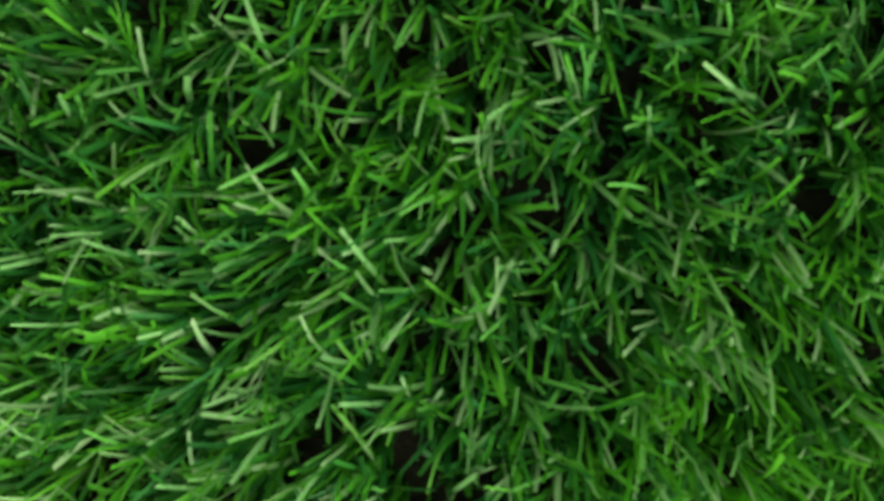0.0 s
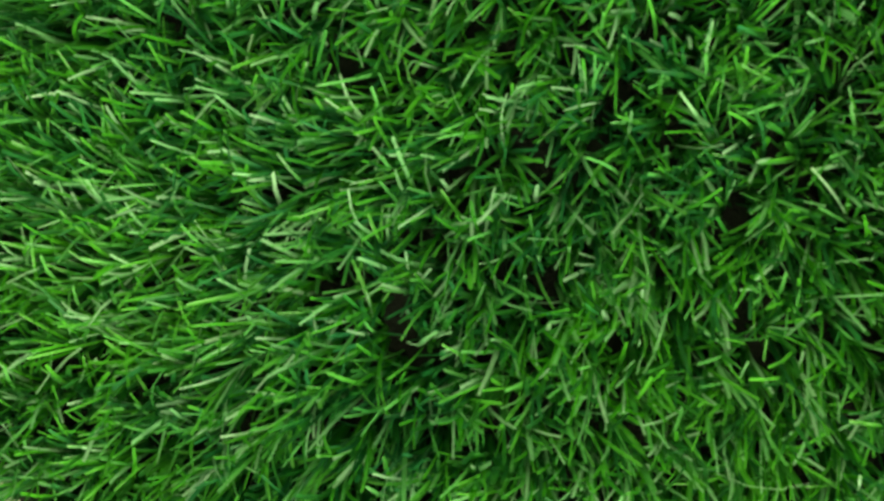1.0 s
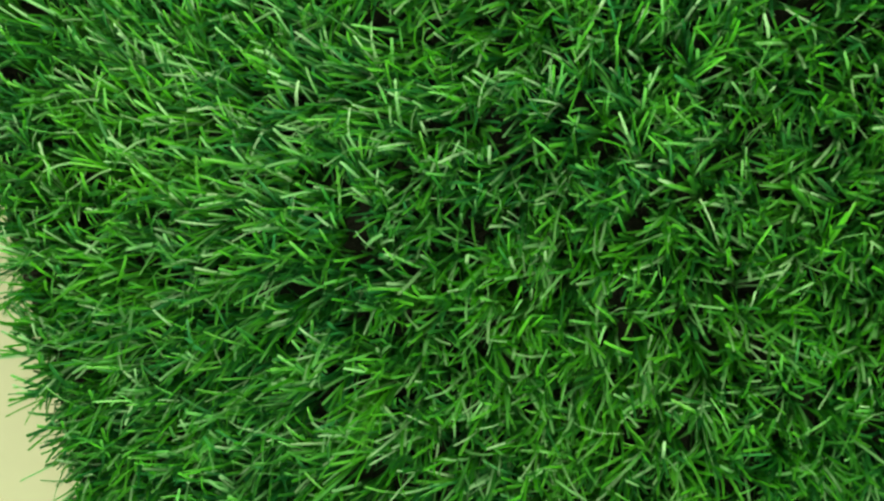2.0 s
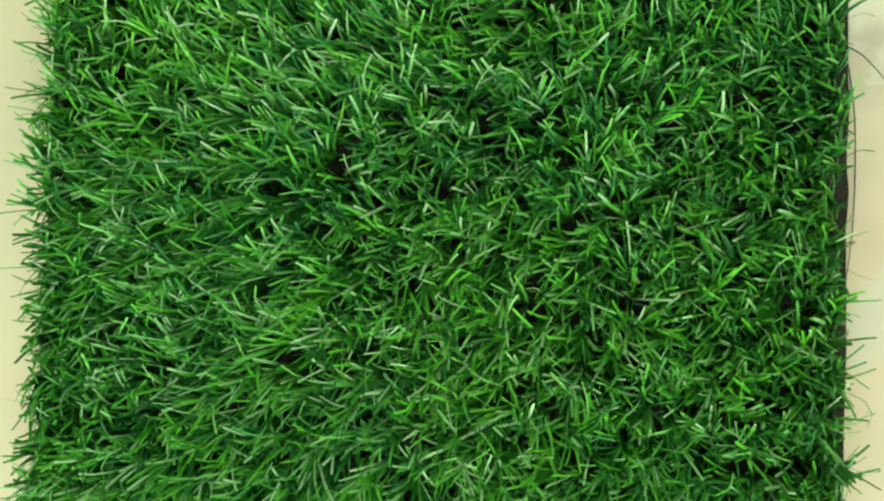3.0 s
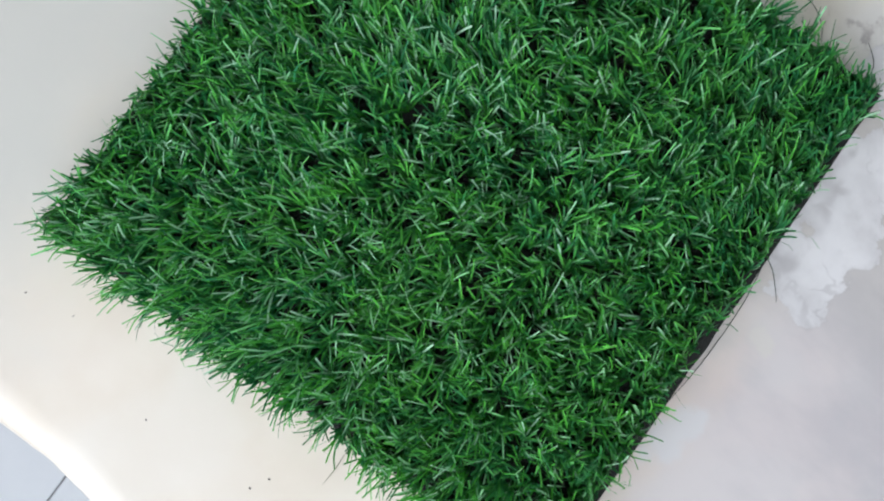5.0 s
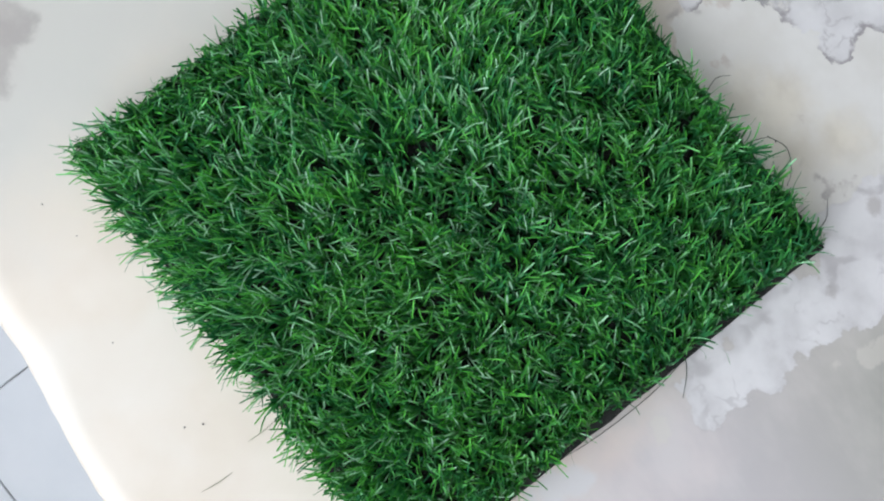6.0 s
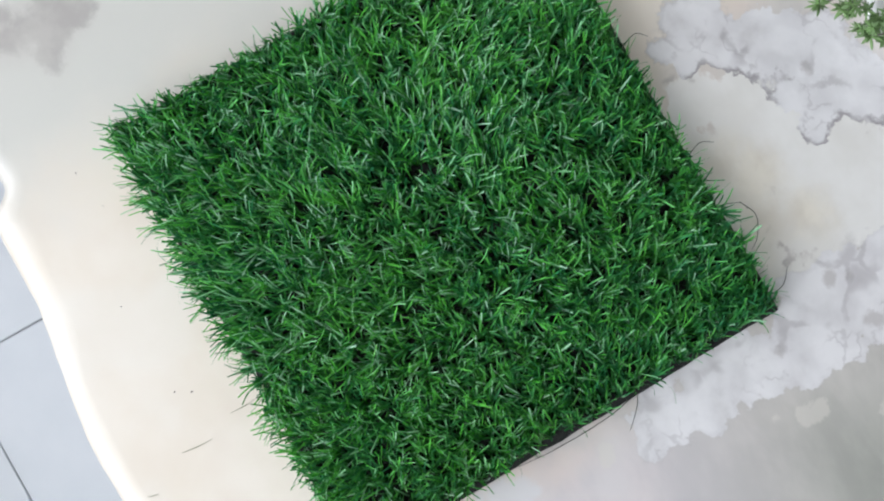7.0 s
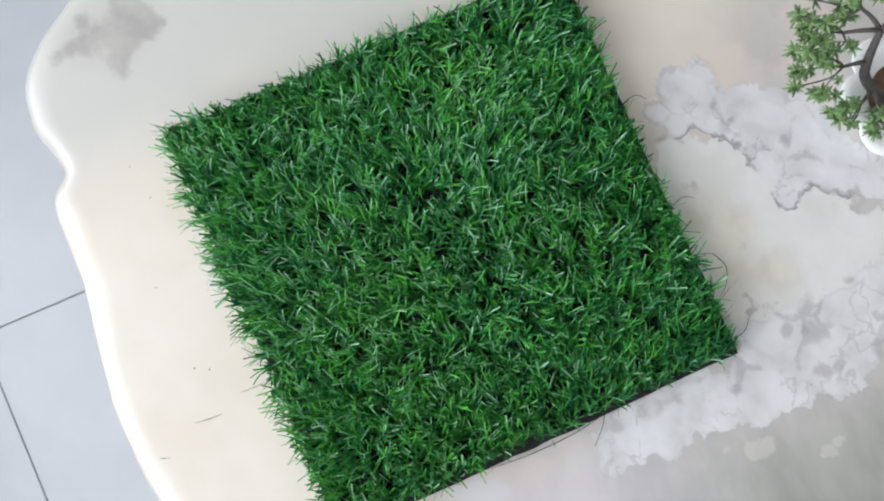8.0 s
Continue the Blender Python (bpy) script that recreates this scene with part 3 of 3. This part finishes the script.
def bonsai():
    thing = tagged(new("bonsai_tree"), "small artificial bonsai with green leaf stars in a pot", "potted plant")
    pot_rings = [(0.022, 0.0), (0.025, 0.002), (0.028, 0.012), (0.033, 0.024), (0.041, 0.033), (0.044, 0.0355), (0.043, 0.037), (0.036, 0.0345), (0.026, 0.031), (0.022, 0.026)]
    n = 80
    verts, faces = [], []
    for r, z in pot_rings:
        for k in range(n):
            q = 2 * math.pi * k / n
            lobe = 1 + 0.20 * (abs(math.cos(3.5 * q + 0.4)) ** 0.7 - 0.6) * min(1.0, z / 0.03) * (1 if r > 0.03 else 0.2)
            verts.append((PX + r * lobe * math.cos(q), PY + r * lobe * math.sin(q), z))
    for r in range(len(pot_rings) - 1):
        for k in range(n):
            a, b = r * n + k, r * n + (k + 1) % n
            faces.append((a, b, b + n, a + n))
    faces.append(tuple(range(n))[::-1])
    pot = new("pot", mesh_of("pot", verts, faces, CERAMIC, True))
    pot.parent = thing
    tagged(pot, "white glazed pot with a scalloped rim")
    bm = bmesh.new()
    bmesh.ops.create_circle(bm, cap_ends=True, segments=40, radius=0.0245)
    bmesh.ops.subdivide_edges(bm, edges=bm.edges[:], cuts=2, use_grid_fill=True)
    for v in bm.verts:
        v.co = Vector((PX + v.co.x, PY + v.co.y, 0.029 + 0.002 * noise.noise(v.co * 120)))
    part("soil", bm, SOIL, thing, "brown mossy soil")
    top = Vector((-0.0084, 0.2928, 0.088))
    rod("trunk", [(PX + 0.004, PY - 0.004, 0.026), (0.0328, 0.3012, 0.045), (0.0158, 0.2848, 0.062), (0.0058, 0.2816, 0.078), top], [0.0048, 0.0042, 0.0036, 0.003, 0.0022], BARK, thing, 6, 9)
    # one star of narrow leaves, shared by all tips
    rng = random.Random(5)
    lv, lf = [], []
    for k in range(18):
        q = k * 2.399 + rng.uniform(-0.2, 0.2)
        tilt = rng.uniform(-0.35, 0.8)
        L, w = rng.uniform(0.0055, 0.0085), rng.uniform(0.0007, 0.0011)
        d = Vector((math.cos(q) * math.cos(tilt), math.sin(q) * math.cos(tilt), math.sin(tilt)))
        s = Vector((-math.sin(q), math.cos(q), 0)) * w
        up = d.cross(s).normalized() * 0.0005
        b = len(lv)
        for f, g in ((0.0, 0.35), (0.45, 1.0), (0.8, 0.8), (1.0, 0.15)):
            c = d * L * f + Vector((0, 0, -0.002 * f * f))
            lv += [c - s * g, c + up, c + s * g]
        for r in range(3):
            i = b + r * 3
            lf += [(i, i + 1, i + 4, i + 3), (i + 1, i + 2, i + 5, i + 4)]
    star = mesh_of("sprig", lv, lf, LEAF)

    def twig(start, end, r0, sag=0.0):
        a, b = Vector(start), Vector(end)
        m = a.lerp(b, 0.5) + Vector((rng.uniform(-0.004, 0.004), rng.uniform(-0.004, 0.004), 0.004 - sag))
        rod("branch", [a, m, b], [r0, r0 * 0.55, 0.0006], BARK, thing, 5, 6)
        return a, m, b

    def leaves(at, size=1.0):
        ob = new("sprig", star)
        ob.parent = thing
        ob.matrix_basis = Matrix.Translation(at) @ Euler((rng.uniform(-0.5, 0.5), rng.uniform(-0.5, 0.5), rng.uniform(0, 6.3))).to_matrix().to_4x4() @ Matrix.Scale(size, 4)

    fork, low = Vector((0.0058, 0.2816, 0.078)), Vector((0.0215, 0.2893, 0.056))
    # boughs: where each leaves the trunk, its elbow and the tips it carries
    boughs = [
        (fork, (0.0026, 0.2654, 0.080), [(0.0016, 0.2350, 0.072), (0.0116, 0.2490, 0.072), (-0.0069, 0.2387, 0.076), (-0.0194, 0.2404, 0.080), (-0.0086, 0.2512, 0.082)]),
        (top, (-0.0164, 0.2698, 0.088), [(-0.0184, 0.2584, 0.080), (-0.0296, 0.2522, 0.082), (-0.0379, 0.2511, 0.084), (-0.0081, 0.2619, 0.086), (-0.0141, 0.2459, 0.086)]),
        (top, (-0.0268, 0.2844, 0.092), [(-0.0336, 0.2792, 0.082), (-0.0429, 0.2651, 0.084), (-0.0484, 0.2798, 0.088), (-0.0426, 0.2946, 0.090), (-0.0231, 0.2713, 0.094)]),
        (top, (-0.0173, 0.3041, 0.096), [(-0.0273, 0.2971, 0.096), (-0.0348, 0.3114, 0.092), (-0.0211, 0.3213, 0.094), (-0.0036, 0.3170, 0.098), (-0.0103, 0.2985, 0.104), (-0.0260, 0.3086, 0.102)]),
        (top, (0.0052, 0.3054, 0.092), [(0.0114, 0.3176, 0.090), (0.0219, 0.3099, 0.086), (0.0047, 0.2951, 0.096), (0.0286, 0.3244, 0.080), (0.0154, 0.2996, 0.090)]),
        (low, (0.0288, 0.2738, 0.062), [(0.0372, 0.2662, 0.058), (0.0312, 0.2592, 0.058), (0.0268, 0.2638, 0.062)]),
        (low, (0.0358, 0.2838, 0.062), [(0.0432, 0.2802, 0.058), (0.0510, 0.2860, 0.060), (0.0525, 0.2997, 0.064)]),
    ]
    for start, elbow, tips in boughs:
        rod("branch", [start, start.lerp(Vector(elbow), 0.5) + Vector((0, 0, 0.002)), elbow], [0.0018, 0.0014, 0.001], BARK, thing, 4, 6)
        for tip in tips:
            a, m, b = twig(elbow, tip, 0.0009)
            leaves(b, rng.uniform(0.85, 1.1))
            for k in range(3):
                q = m.lerp(b, rng.random()) + Vector((rng.uniform(-0.008, 0.008), rng.uniform(-0.008, 0.008), rng.uniform(-0.003, 0.006)))
                leaves(q, rng.uniform(0.6, 0.95))
    return thing


bonsai()

# ---- floor tiles, laid from the one crossing of joints beside the table ----
TS, GAP_W = 0.60, 0.0014
tv, tf = [], []
h = TS / 2 - GAP_W / 2
for inset, z in ((0.0, -0.006), (0.0, -0.0012), (0.0012, 0.0)):
    tv += [(-h + inset, -h + inset, z), (h - inset, -h + inset, z), (h - inset, h - inset, z), (-h + inset, h - inset, z)]
for r in (0, 4):
    tf += [(r + k, r + (k + 1) % 4, r + 4 + (k + 1) % 4, r + 4 + k) for k in range(4)]
tf.append((8, 9, 10, 11))
tile_mesh = mesh_of("tile", tv, tf, TILE)
turn = Matrix.Rotation(radians(-0.5), 4, "Z")
walls = (((X0, 0, 0), (-1, 0, 0)), ((X1, 0, 0), (1, 0, 0)), ((0, Y0, 0), (0, -1, 0)), ((0, Y1, 0), (0, 1, 0)))
for i in range(-4, 5):
    for j in range(-3, 7):
        at = Vector((-0.199, -0.623, FLOOR)) + turn @ Vector(((i + 0.5) * TS, (j + 0.5) * TS, 0))
        reach = 0.31
        if not (X0 - reach < at.x < X1 + reach and Y0 - reach < at.y < Y1 + reach):
            continue
        if X0 + reach < at.x < X1 - reach and Y0 + reach < at.y < Y1 - reach:
            t = new("tile", tile_mesh)
            t.parent = floor
            t.matrix_basis = Matrix.Translation(at) @ turn
            continue
        # tiles along the walls are cut to fit
        bm = bmesh.new()
        bm.from_mesh(tile_mesh)
        bm.transform(Matrix.Translation(at) @ turn)
        for co, no in walls:
            bmesh.ops.bisect_plane(bm, geom=bm.verts[:] + bm.edges[:] + bm.faces[:], plane_co=co, plane_no=no, clear_outer=True)
        if bm.faces:
            part("tile", bm, TILE, floor)
        else:
            bm.free()
